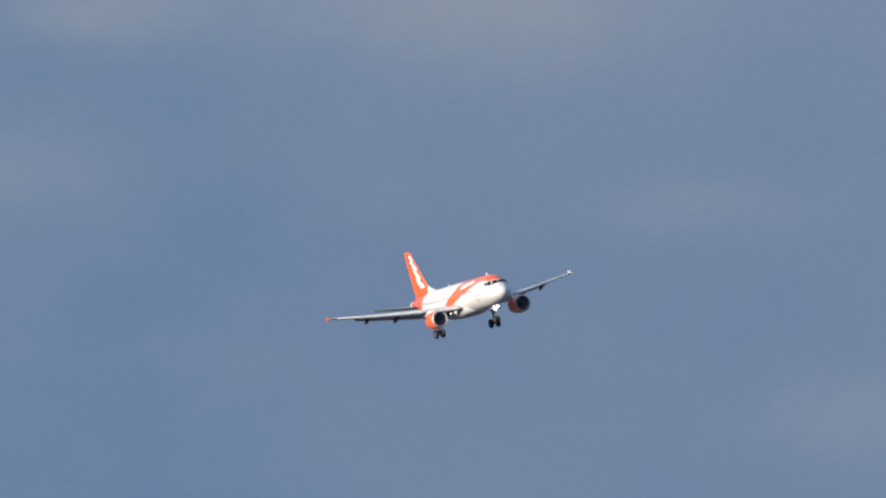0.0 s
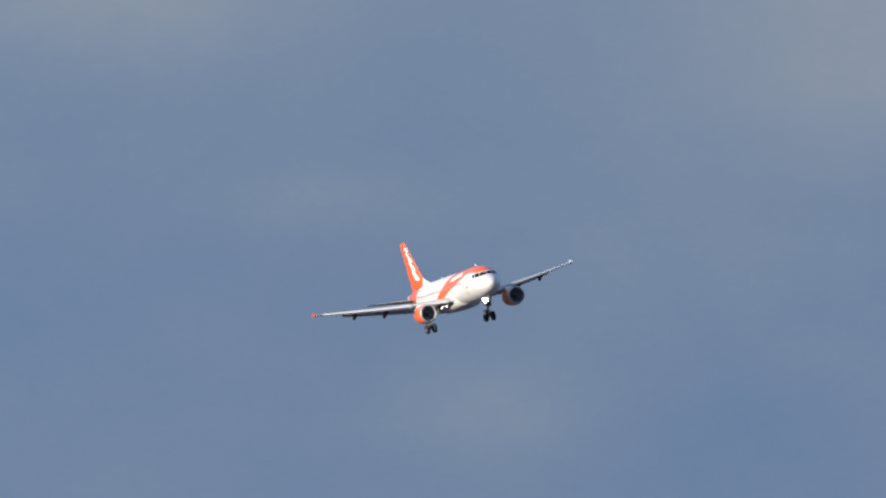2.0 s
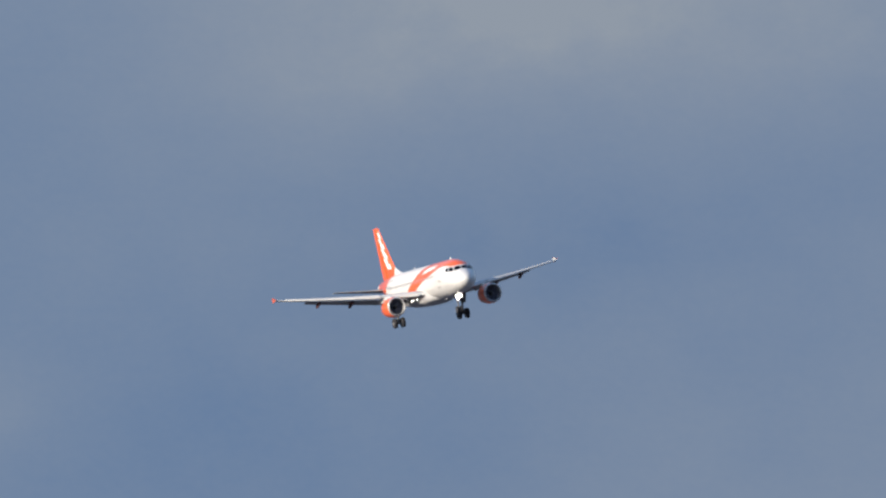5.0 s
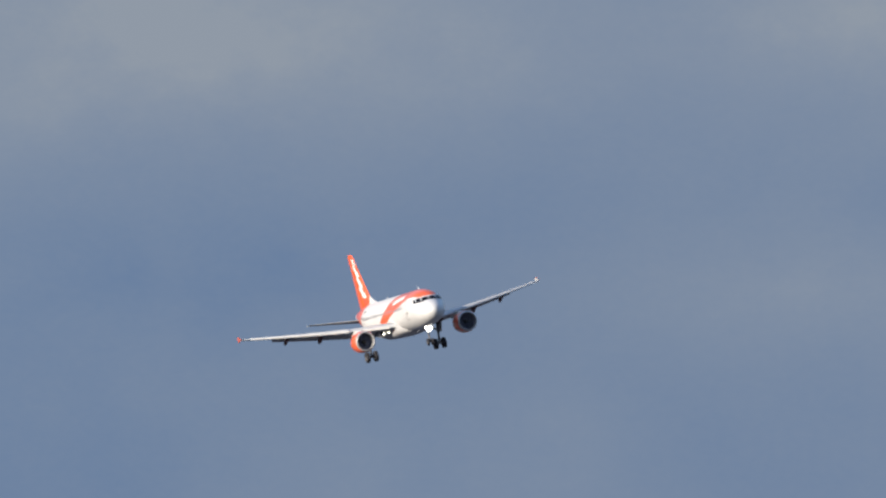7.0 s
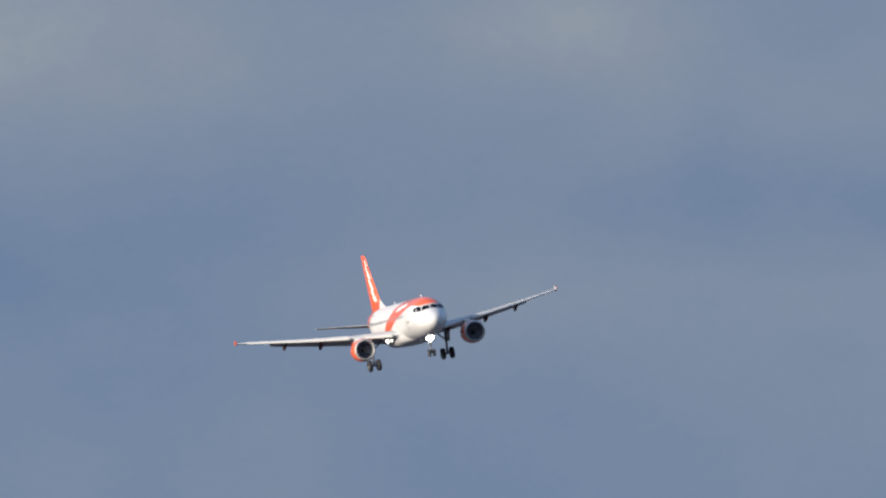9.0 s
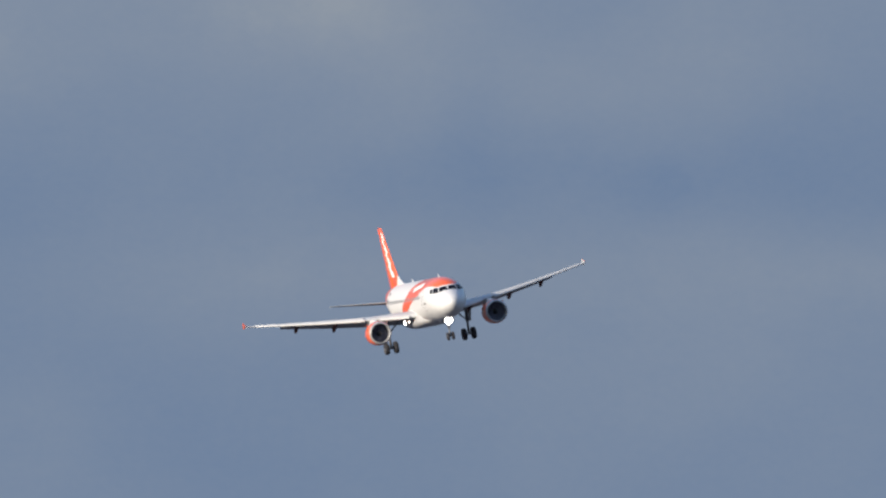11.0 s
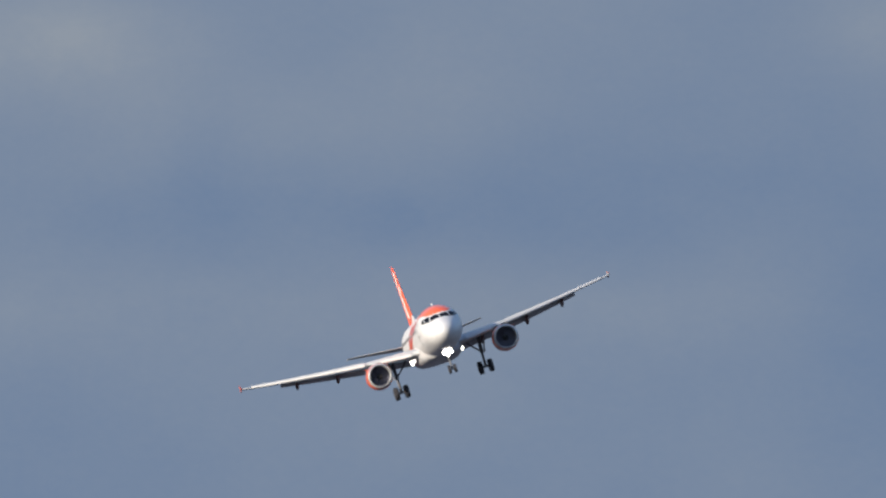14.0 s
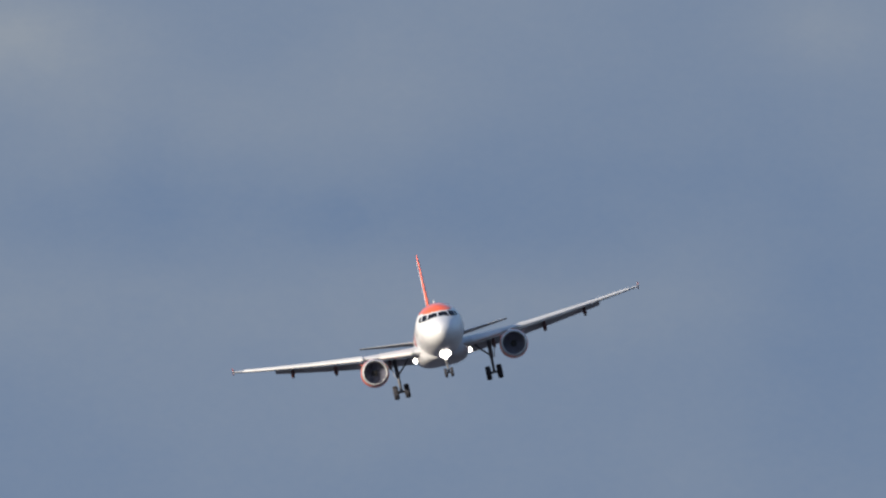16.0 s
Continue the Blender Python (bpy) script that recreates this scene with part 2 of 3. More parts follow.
# station behind the nose, crown, keel, half width
HULL = [
    (0.0, -0.55, -0.55, 0.0), (0.04, -0.36, -0.74, 0.20), (0.15, -0.16, -0.94, 0.42), (0.5, 0.19, -1.27, 0.83), (1.0, 0.49, -1.52, 1.17),
    (1.6, 0.78, -1.71, 1.46), (2.4, 1.40, -1.87, 1.71), (3.2, 1.80, -1.97, 1.86), (4.2, 1.99, -2.04, 1.945),
    (5.5, 2.07, -2.07, 1.975), (14.0, 2.07, -2.07, 1.975), (22.0, 2.07, -2.07, 1.975), (24.0, 2.07, -1.86, 1.93), (26.0, 2.05, -1.38, 1.75),
    (28.0, 1.98, -0.77, 1.45), (30.0, 1.82, -0.12, 1.05), (32.0, 1.60, 0.43, 0.62), (33.3, 1.45, 0.68, 0.38), (33.75, 1.40, 0.74, 0.31), (33.84, 1.32, 0.82, 0.22),
]


def skin(d, deg, out=0.0):
    """Point of the hull d metres behind the nose, deg degrees from the crown towards starboard."""
    top, low, half = (hermite(HULL, c, d) for c in (1, 2, 3))
    a = radians(deg)
    return Vector(((half + out) * math.sin(a), -d, (top + low) / 2 + ((top - low) / 2 + out) * math.cos(a)))


def hull_patch(bm, corners, nu=6, nv=5, out=0.014):
    """A proud panel on the hull between four (station, degrees) corners, with turned-in rim."""
    grid = []
    for i in range(nu + 1):
        row = []
        for j in range(nv + 1):
            u, v = i / nu, j / nv
            d = sum(w * c[0] for w, c in zip(((1 - u) * (1 - v), u * (1 - v), u * v, (1 - u) * v), corners))
            a = sum(w * c[1] for w, c in zip(((1 - u) * (1 - v), u * (1 - v), u * v, (1 - u) * v), corners))
            edge = i in (0, nu) or j in (0, nv)
            row.append(skin(d, a, out * 0.5 if edge else out))
        grid.append(row)
    loft(bm, grid, closed=False)


def make_fuselage():
    stations = [0.004, 0.02, 0.05, 0.1, 0.17, 0.26, 0.37, 0.5] + [0.5 + 0.12 * i for i in range(1, 44)]
    stations += [6.0 + 0.5 * i for i in range(0, 33)] + [22.2 + 0.3 * i for i in range(0, 39)] + [33.75, 33.84]
    stations = sorted(set(round(s, 3) for s in stations if s <= 33.84))
    bm = bmesh.new()
    loft(bm, [[skin(d, 360 * i / 72) for i in range(72)] for d in stations])
    return part("fuselage", bm, WHITE, airliner, "white painted fuselage with orange sash and orange rear end", sharp=60)


fuselage = make_fuselage()

# forward and rear edge of the orange sash, by degrees from the crown
SASH = [(0, 2.11, 10.7), (26, 2.26, 11.9), (38, 2.66, 12.5), (44, 3.25, 12.8), (52, 5.0, 13.3), (63, 6.9, 13.9), (75, 9.0, 14.9), (87, 11.3, 16.0), (107, 14.5, 17.5), (120, 16.6, 18.3)]
REAR = [(0, 25.9, 32.7), (20, 25.6, 32.7), (50, 25.5, 32.7), (90, 26.1, 32.7), (130, 27.2, 32.7), (180, 28.0, 32.7)]


def make_livery():
    for name, table, reach, rows, cols, label in (("livery_sash", SASH, 118, 118, 40, "orange painted sash over the crown"), ("livery_rear", REAR, 180, 90, 44, "orange painted rear end")):
        bm = bmesh.new()
        grid = []
        for i in range(rows + 1):
            a = -reach + 2 * reach * i / rows
            f, r = hermite(table, 1, abs(a)), hermite(table, 2, abs(a))
            grid.append([skin(f + (r - f) * j / cols, a, 0.012) for j in range(cols + 1)])
        loft(bm, grid, closed=False)
        part(name, bm, ORANGE, fuselage, label, sharp=60)


make_livery()


def make_hull_markings():
    """Plain white bars where the name stands on the sash, on both flanks."""
    bars = ((0.0, 0.13), (0.15, 0.26), (0.28, 0.39), (0.41, 0.52), (0.54, 0.69), (0.71, 0.83), (0.85, 1.0))
    for side in (1, -1):
        for k, (f, g) in enumerate(bars):
            lift = 3 if k == 4 else 0
            bm = bmesh.new()
            hull_patch(bm, ((7.0 + 4.0 * f, side * (33 + 13 * f - lift)), (7.0 + 4.0 * g, side * (33 + 13 * g - lift)), (6.9 + 4.4 * g, side * (48 + 13 * g)), (6.9 + 4.4 * f, side * (48 + 13 * f))), 4, 4, 0.03)
            part("marking_bar", bm, MARK, fuselage, "white marking bar")


make_hull_markings()


def make_tail_marks():
    """Small dark marks on the rear flanks, under the fin."""
    for side in (1, -1):
        for d0, d1 in ((23.75, 23.95), (24.05, 24.25), (24.35, 24.55)):
            bm = bmesh.new()
            hull_patch(bm, [(d, side * a) for d, a in ((d0, 50), (d1, 50), (d1, 57), (d0, 57))], 2, 3, 0.014)
            part("marking_bar", bm, SEAM, fuselage, "small dark marking bar")


make_tail_marks()


def make_cockpit():
    panes = (
        ((1.46, 1.8), (1.97, 1.8), (2.12, 27), (1.67, 37)),
        ((1.73, 40), (2.18, 30), (2.60, 44), (2.22, 58)),
        ((2.29, 60), (2.67, 46.5), (2.96, 54), (2.80, 64)),
    )
    for side in (1, -1):
        for p in panes:
            bm = bmesh.new()
            hull_patch(bm, [(d, side * a) for d, a in p], 6, 6, 0.03)
            part("cockpit_window", bm, GLASS, fuselage, "dark glossy cockpit window pane")


make_cockpit()


def rounded_window_mesh(w, h, name):
    """Small rounded pane lying in the y-z plane, proud towards +x."""
    bm = bmesh.new()
    rings = []
    for off, k in ((0.0, 1.0), (0.012, 0.97), (0.016, 0.8)):
        ring = []
        for i in range(16):
            t = 2 * math.pi * i / 16
            c, s = math.cos(t), math.sin(t)
            ring.append((off, k * w / 2 * math.copysign(abs(c) ** 0.6, c), k * h / 2 * math.copysign(abs(s) ** 0.6, s)))
        rings.append(ring)
    loft(bm, rings)
    return finish(bm, name, FRAME)


def make_cabin_windows():
    mesh = rounded_window_mesh(0.24, 0.34, "cabin_window")
    for side in (1, -1):
        for i in range(37):
            d = 6.9 + 0.53 * i
            p = skin(d, side * 77.5, 0.006)
            turn = Matrix.Rotation(0 if side > 0 else math.pi, 4, "Z") @ Matrix.Rotation(radians(-12.5), 4, "Y")
            repeat("cabin_window", mesh, fuselage, Matrix.Translation(p) @ turn)


make_cabin_windows()


def make_doors():
    """Thin dark outlines of the cabin doors, and their small panes."""
    for side in (1, -1):
        for d0, d1 in ((5.0, 5.82), (24.1, 24.85)):
            bm = bmesh.new()
            a0, a1 = 62, 118
            for c in (((d0, a0), (d0 + 0.03, a0), (d0 + 0.03, a1), (d0, a1)), ((d1 - 0.03, a0), (d1, a0), (d1, a1), (d1 - 0.03, a1)),
                      ((d0, a0), (d1, a0), (d1, a0 + 1), (d0, a0 + 1)), ((d0, a1 - 1), (d1, a1 - 1), (d1, a1), (d0, a1))):
                hull_patch(bm, [(d, side * a) for d, a in c], 4, 8, 0.014)
            part("door_seam", bm, SEAM, fuselage, "thin dark door outline")
    bm = bmesh.new()
    hull_patch(bm, ((4.25, 94.5), (4.85, 94.5), (4.85, 98.5), (4.25, 98.5)), 4, 4, 0.02)
    part("static_port_plate", bm, SEAM, fuselage, "small dark plate")


make_doors()


def make_antennas():
    for d, h, deg in ((5.1, 0.34, 0), (19.3, 0.30, 0), (9.0, 0.24, 180), (21.0, 0.24, 180)):
        sgn = 1 if deg == 0 else -1
        base = skin(d, deg).z - 0.04 * sgn
        rings = []
        for f, c, t in ((0.0, 0.42, 0.07), (0.5, 0.32, 0.05), (0.95, 0.2, 0.035), (1.0, 0.15, 0.02)):
            y = -d - 0.32 * f
            rings.append([(t * math.sin(a), y + c / 2 * math.cos(a), base + sgn * h * f) for a in (2 * math.pi * i / 10 for i in range(10))])
        bm = bmesh.new()
        loft(bm, rings)
        part("antenna", bm, WHITE, fuselage, "small white blade antenna")


make_antennas()


def make_belly():
    table = [(9.9, 0.3, 2.05), (10.5, 1.25, 2.14), (11.5, 1.95, 2.32), (13.0, 2.2, 2.47), (15.0, 2.25, 2.5), (17.0, 2.15, 2.45), (18.6, 1.7, 2.3), (19.8, 0.8, 2.12), (20.3, 0.3, 2.05)]
    bm = bmesh.new()
    rings = []
    for i in range(53):
        d = 9.9 + 10.4 * i / 52
        w, low = hermite(table, 1, d), hermite(table, 2, d)
        ring = []
        for k in range(33):
            t = math.pi * k / 32
            c = math.cos(t)
            ring.append((w * math.copysign(abs(c) ** 0.55, c), -d, -1.02 - (low - 1.02) * math.sin(t) ** 0.62))
        rings.append(ring)
    loft(bm, rings)
    part("belly_fairing", bm, WING_GREY, fuselage, "smooth pale grey belly fairing")


make_belly()

# ---- wings ----
WING = [(1.2, 10.75, 6.6), (2.0, 11.2, 6.15), (4.2, 12.38, 4.98), (6.4, 13.55, 3.85), (10.0, 15.46, 2.98), (13.5, 17.32, 2.14), (17.0, 19.18, 1.36)]


def wing_at(x):
    """Leading-edge station, chord and height of the wing x metres from the middle."""
    k = next((i for i in range(len(WING) - 2) if x <= WING[i + 1][0]), len(WING) - 2)
    a, b = WING[k], WING[k + 1]
    f = (x - a[0]) / (b[0] - a[0])
    s = max(0.0, x - 2.0)
    return a[1] + f * (b[1] - a[1]), a[2] + f * (b[2] - a[2]), -1.24 + 0.106 * (x - 2.0) + 0.0020 * s * s


def foil(chord, thick, n=13, camber=0.015, u0=0.0, u1=1.0):
    """Closed outline of an aerofoil: (along, up), from the tail over the top to the nose and back below."""
    def y(u):
        return 5 * thick * (0.2969 * math.sqrt(u) - 0.126 * u - 0.3516 * u * u + 0.2843 * u**3 - 0.1036 * u**4)
    us = [u0 + (u1 - u0) * (0.5 - 0.5 * math.cos(math.pi * i / (n - 1))) for i in range(n)]
    up = [(u * chord, (y(u) + camber * 4 * u * (1 - u)) * chord) for u in reversed(us)]
    dn = [(u * chord, (-y(u) + camber * 4 * u * (1 - u)) * chord) for u in us]
    return up + (dn[1:] if u0 == 0 else dn)


def foil_ring(side, x, shape, d, z, droop=0.0):
    c, s = math.cos(radians(droop)), math.sin(radians(droop))
    return [(side * x, -(d + a * c + b * s), z + b * c - a * s) for a, b in shape]


def span_steps(x0, x1, n):
    return [x0 + (x1 - x0) * i / n for i in range(n + 1)]


def make_wing(side):
    bm = bmesh.new()
    rings = []
    for x in [1.2, 2.0, 2.8, 3.6, 4.4, 5.4, 6.4, 7.6, 8.8, 10.0, 11.2, 12.4, 13.5, 14.6, 15.7, 16.7, 16.97]:
        d, c, z = wing_at(x)
        t = 0.145 - 0.035 * min(1, (x - 1.2) / 6)
        rings.append(foil_ring(side, x, foil(c, t if x < 16.9 else t * 0.5, 15), d, z, droop=-2.5 + 3.0 * (x - 2) / 15))
    loft(bm, rings)
    wing = part("wing", bm, WING_GREY, airliner, "grey swept wing with slats and flaps extended")

    # slats: thin curved shells ahead of and below the leading edge
    for x0, x1 in ((2.5, 5.1), (6.5, 8.98), (9.0, 11.48), (11.5, 13.98), (14.0, 16.15)):
        bm = bmesh.new()
        rings = []
        for x in span_steps(x0, x1, 6):
            d, c, z = wing_at(x)
            c = min(c, 4.4)
            cs = 0.15 * c + 0.10
            shape = []
            for i in range(9):
                a = math.pi * (0.02 + 0.93 * i / 8)
                shape.append((cs * (0.52 - 0.52 * math.sin(a)), 0.25 * cs * math.cos(a)))
            shape = [(cs, 0.30 * cs)] + shape
            inner = [(p[0] * 0.9 + 0.1 * cs, p[1] * 0.78) for p in reversed(shape)]
            rings.append(foil_ring(side, x, shape + inner, d - 0.07 * c - 0.03, z - 0.026 * c, droop=-17))
        loft(bm, rings)
        part("slat", bm, SLAT, wing, "pale metal extended leading-edge slat")

    # flaps, lowered, and the aileron
    for x0, x1 in ((2.1, 6.33), (6.36, 13.6)):
        bm = bmesh.new()
        rings = []
        for x in span_steps(x0, x1, 8):
            d, c, z = wing_at(x)
            cf = 1.22 if x < 6.35 else 0.31 * c
            rings.append(foil_ring(side, x, foil(cf, 0.15, 11, 0.02), d + c * 0.90, z - 0.02 - 0.012 * c, droop=24))
        loft(bm, rings)
        part("flap", bm, FLAP, wing, "lowered grey trailing-edge flap")
    bm = bmesh.new()
    rings = []
    for x in span_steps(13.7, 16.3, 4):
        d, c, z = wing_at(x)
        rings.append(foil_ring(side, x, foil(0.30 * c, 0.17, 9, 0.0), d + c * 0.75, z + 0.012 * c, droop=5))
    loft(bm, rings)
    part("aileron", bm, WING_GREY, wing)

    # canoe fairings over the flap tracks, the wing's shade put into their colour
    for x, s in ((4.35, 1.0), (8.75, 1.0), (12.25, 0.88)):
        d, c, z = wing_at(x)
        bm = bmesh.new()
        d0, length = d + c * 0.40, (2.0 + 0.20 * c) * s
        rings = []
        for i in range(15):
            f = i / 14
            r = 0.25 * s * max(0.10, math.sin(math.pi * f ** 1.5)) ** 0.5
            drop = 0.30 * s + 0.62 * s * max(0, f - 0.30)
            rings.append([(side * x + r * 0.72 * math.cos(a), -(d0 + length * f), z - drop + r * 1.25 * math.sin(a)) for a in (2 * math.pi * k / 14 for k in range(14))])
        loft(bm, rings)
        part("flap_track_fairing", bm, SHADED_ORANGE, wing, "orange canoe fairing, darkened for the shade under the wing")

    # wingtip fence: an arrowhead plate above and below the tip
    d, c, z = wing_at(16.97)
    outline = ((-0.1, 0.02), (0.55, 0.17), (1.2, 0.46), (1.55, 0.50), (1.68, 0.18), (1.66, -0.16), (1.5, -0.38), (1.12, -0.37), (0.5, -0.13))
    bm = bmesh.new()
    rings = []
    for off, k in ((-0.035, 0.9), (-0.02, 1.0), (0.02, 1.0), (0.035, 0.9)):
        rings.append([(side * (16.99 + off + 0.03 * abs(b)), -(d + 0.9 + (a - 0.9) * k), z + 0.08 + 0.70 * b * k) for a, b in outline])
    loft(bm, rings)
    fence = part("wingtip_fence", bm, FENCE, wing, "muted orange wingtip fence with a grey inner face")
    bm = bmesh.new()
    rings = []
    for off, k in ((-0.052, 0.86), (-0.046, 0.93), (-0.03, 0.93)):
        rings.append([(side * (16.99 + off + 0.03 * abs(b)), -(d + 0.9 + (a - 0.9) * k), z + 0.08 + 0.70 * b * k) for a, b in outline])
    loft(bm, rings)
    part("inner_skin", bm, TAIL_GREY, fence, "dull grey inner face")
    bm = bmesh.new()
    lathe(bm, ((0, 0.01), (0.03, 0.05), (0.14, 0.07), (0.3, 0.05), (0.4, 0.01)), (side * 16.9, -(d - 0.02), z), 12, True)
    part("position_light", bm, LIP, wing, "small wingtip light housing")

    # landing light let down below the wing root
    x, y, zz, r = side * 2.25, -15.8, -1.66, 0.205
    bm = bmesh.new()
    lathe(bm, ((0.05, r * 1.0), (-0.92, r * 1.03), (-0.94, r * 1.08), (-0.82, r * 1.12), (0.10, r * 1.12), (0.24, r * 0.75), (0.3, r * 0.3)), (x, y, zz), 22)
    tube(bm, (x, y - 0.1, zz + r), (x, y - 0.2, zz + 0.7), 0.07)
    part("lamp_housing", bm, HOUSING, wing, "black lamp housing")
    bm = bmesh.new()
    lathe(bm, ((-0.05, 0.02), (-0.04, r * 0.5), (-0.01, r * 0.85), (0.02, r)), (x, y, zz), 22, True)
    part("landing_light", bm, LAMP, wing, "lit landing light")
    # a second, smaller glowing disc, on the starboard root only
    if side > 0:
        x, y, r = 2.20, -13.35, 0.10
        bm = bmesh.new()
        lathe(bm, ((0.03, r * 1.0), (-0.16, r * 1.05), (-0.17, r * 1.15), (-0.1, r * 1.2), (0.10, r * 1.2), (0.3, r * 0.4)), (x, y, zz), 18)
        part("lamp_housing", bm, HOUSING, wing, "black lamp housing")
        bm = bmesh.new()
        lathe(bm, ((-0.03, 0.01), (-0.02, r * 0.5), (-0.01, r * 0.85), (0.01, r)), (x, y, zz), 18, True)
        part("glow_disc", bm, SMALL_GLOW, wing, "small glowing disc by the starboard wing root")
    return wing


for s in (1, -1):
    make_wing(s)

# ---- engines ----
ENGINE = (5.8, -9.72, -2.19)


def make_engine(side):
    x, y, z = side * ENGINE[0], ENGINE[1], ENGINE[2]
    bm = bmesh.new()
    lathe(bm, ((0.22, 1.087), (0.33, 1.113), (0.7, 1.16), (1.2, 1.178), (1.8, 1.165), (2.4, 1.10), (2.9, 1.01), (2.92, 0.96), (2.6, 0.97)), (x, y, z), 56)
    engine = part("engine", bm, ORANGE, airliner, "orange engine nacelle with a bare metal intake lip", sharp=50)
    bm = bmesh.new()
    lathe(bm, ((0.225, 1.090), (0.10, 1.045), (0.04, 1.01), (0.01, 0.98), (0.0, 0.955), (0.015, 0.925), (0.07, 0.908), (0.2, 0.90)), (x, y, z), 56)
    part("intake_lip", bm, LIP, engine, "bare metal intake lip", sharp=70)
    bm = bmesh.new()
    lathe(bm, ((0.2, 0.901), (0.5, 0.895), (0.95, 0.90), (1.3, 0.90)), (x, y, z), 48)
    part("intake_duct", bm, DUCT, engine, "dark grey intake lining")
    # fan: twisted blades in front of a dark disc
    bm = bmesh.new()
    lathe(bm, ((1.22, 0.905), (1.23, 0.3), (1.23, 0.02)), (x, y, z), 40)
    for k in range(30):
        a0 = 2 * math.pi * k / 30
        rings = []
        for f in (0.0, 0.35, 0.7, 1.0):
            r = 0.27 + 0.61 * f
            half, sw = 0.055 + 0.03 * f, 0.10 - 0.06 * f
            ring = []
            for da, dd in ((-half / r, -sw), (half / r, sw), (half / r - 0.012 / r, sw + 0.018), (-half / r - 0.012 / r, -sw + 0.018)):
                ring.append((x + r * math.sin(a0 + da), y - 1.05 - dd, z + r * math.cos(a0 + da)))
            rings.append(ring)
        loft(bm, rings)
    part("fan", bm, BLADE, engine, "dark metal fan blades", smooth=False)
    bm = bmesh.new()
    lathe(bm, ((0.62, 0.01), (0.66, 0.06), (0.78, 0.15), (0.95, 0.25), (1.1, 0.29)), (x, y, z), 28, True)
    part("spinner", bm, DARK_METAL, engine, "dark cone spinner")
    bm = bmesh.new()
    lathe(bm, ((2.4, 0.80), (3.0, 0.76), (3.6, 0.62), (4.1, 0.48), (4.12, 0.42), (3.7, 0.40)), (x, y, z), 36)
    part("core_cowl", bm, DARK_METAL, engine, "dark metal core cowl")
    bm = bmesh.new()
    lathe(bm, ((3.5, 0.36), (4.1, 0.31), (4.5, 0.18), (4.75, 0.02)), (x, y, z), 24, True)
    part("exhaust_cone", bm, DARK_METAL, engine, "dark exhaust cone")
    # pylon
    d, c, wz = wing_at(ENGINE[0])
    bm = bmesh.new()
    rings = []
    for f in range(9):
        u = f / 8
        yy = y - 1.0 - 5.6 * u
        lo = z + 0.95 - 0.25 * u
        hi = z + 1.22 + (wz - 0.02 - z - 1.22) * min(1.0, u / 0.42)
        hi = hi if u < 0.42 else wz - 0.04 - 0.2 * (u - 0.42)
        w = 0.05 + 0.2 * math.sin(math.pi * min(1.0, 0.08 + u * 0.9)) ** 0.7
        rings.append([(x + w * cx, yy, lo + (hi - lo) * cz) for cx, cz in ((-1, 0), (-1, 0.8), (-0.55, 1.0), (0.55, 1.0), (1, 0.8), (1, 0))])
    loft(bm, rings)
    part("pylon", bm, WHITE, engine, "white engine pylon")
    # strakes
    for ang in (-48, 48):
        a = radians(ang)
        bm = bmesh.new()
        p = Vector((x, y, z))
        n = Vector((math.sin(a), 0, math.cos(a)))
        slab(bm, [p + n * 1.17 + Vector((0, -0.7, 0)), p + n * 1.44 + Vector((0, -1.25, 0)), p + n * 1.42 + Vector((0, -1.6, 0)), p + n * 1.18 + Vector((0, -1.6, 0))], 0.03)
        part("strake", bm, ORANGE, engine, smooth=False)
    return engine


for s in (1, -1):
    make_engine(s)

# ---- tail ----


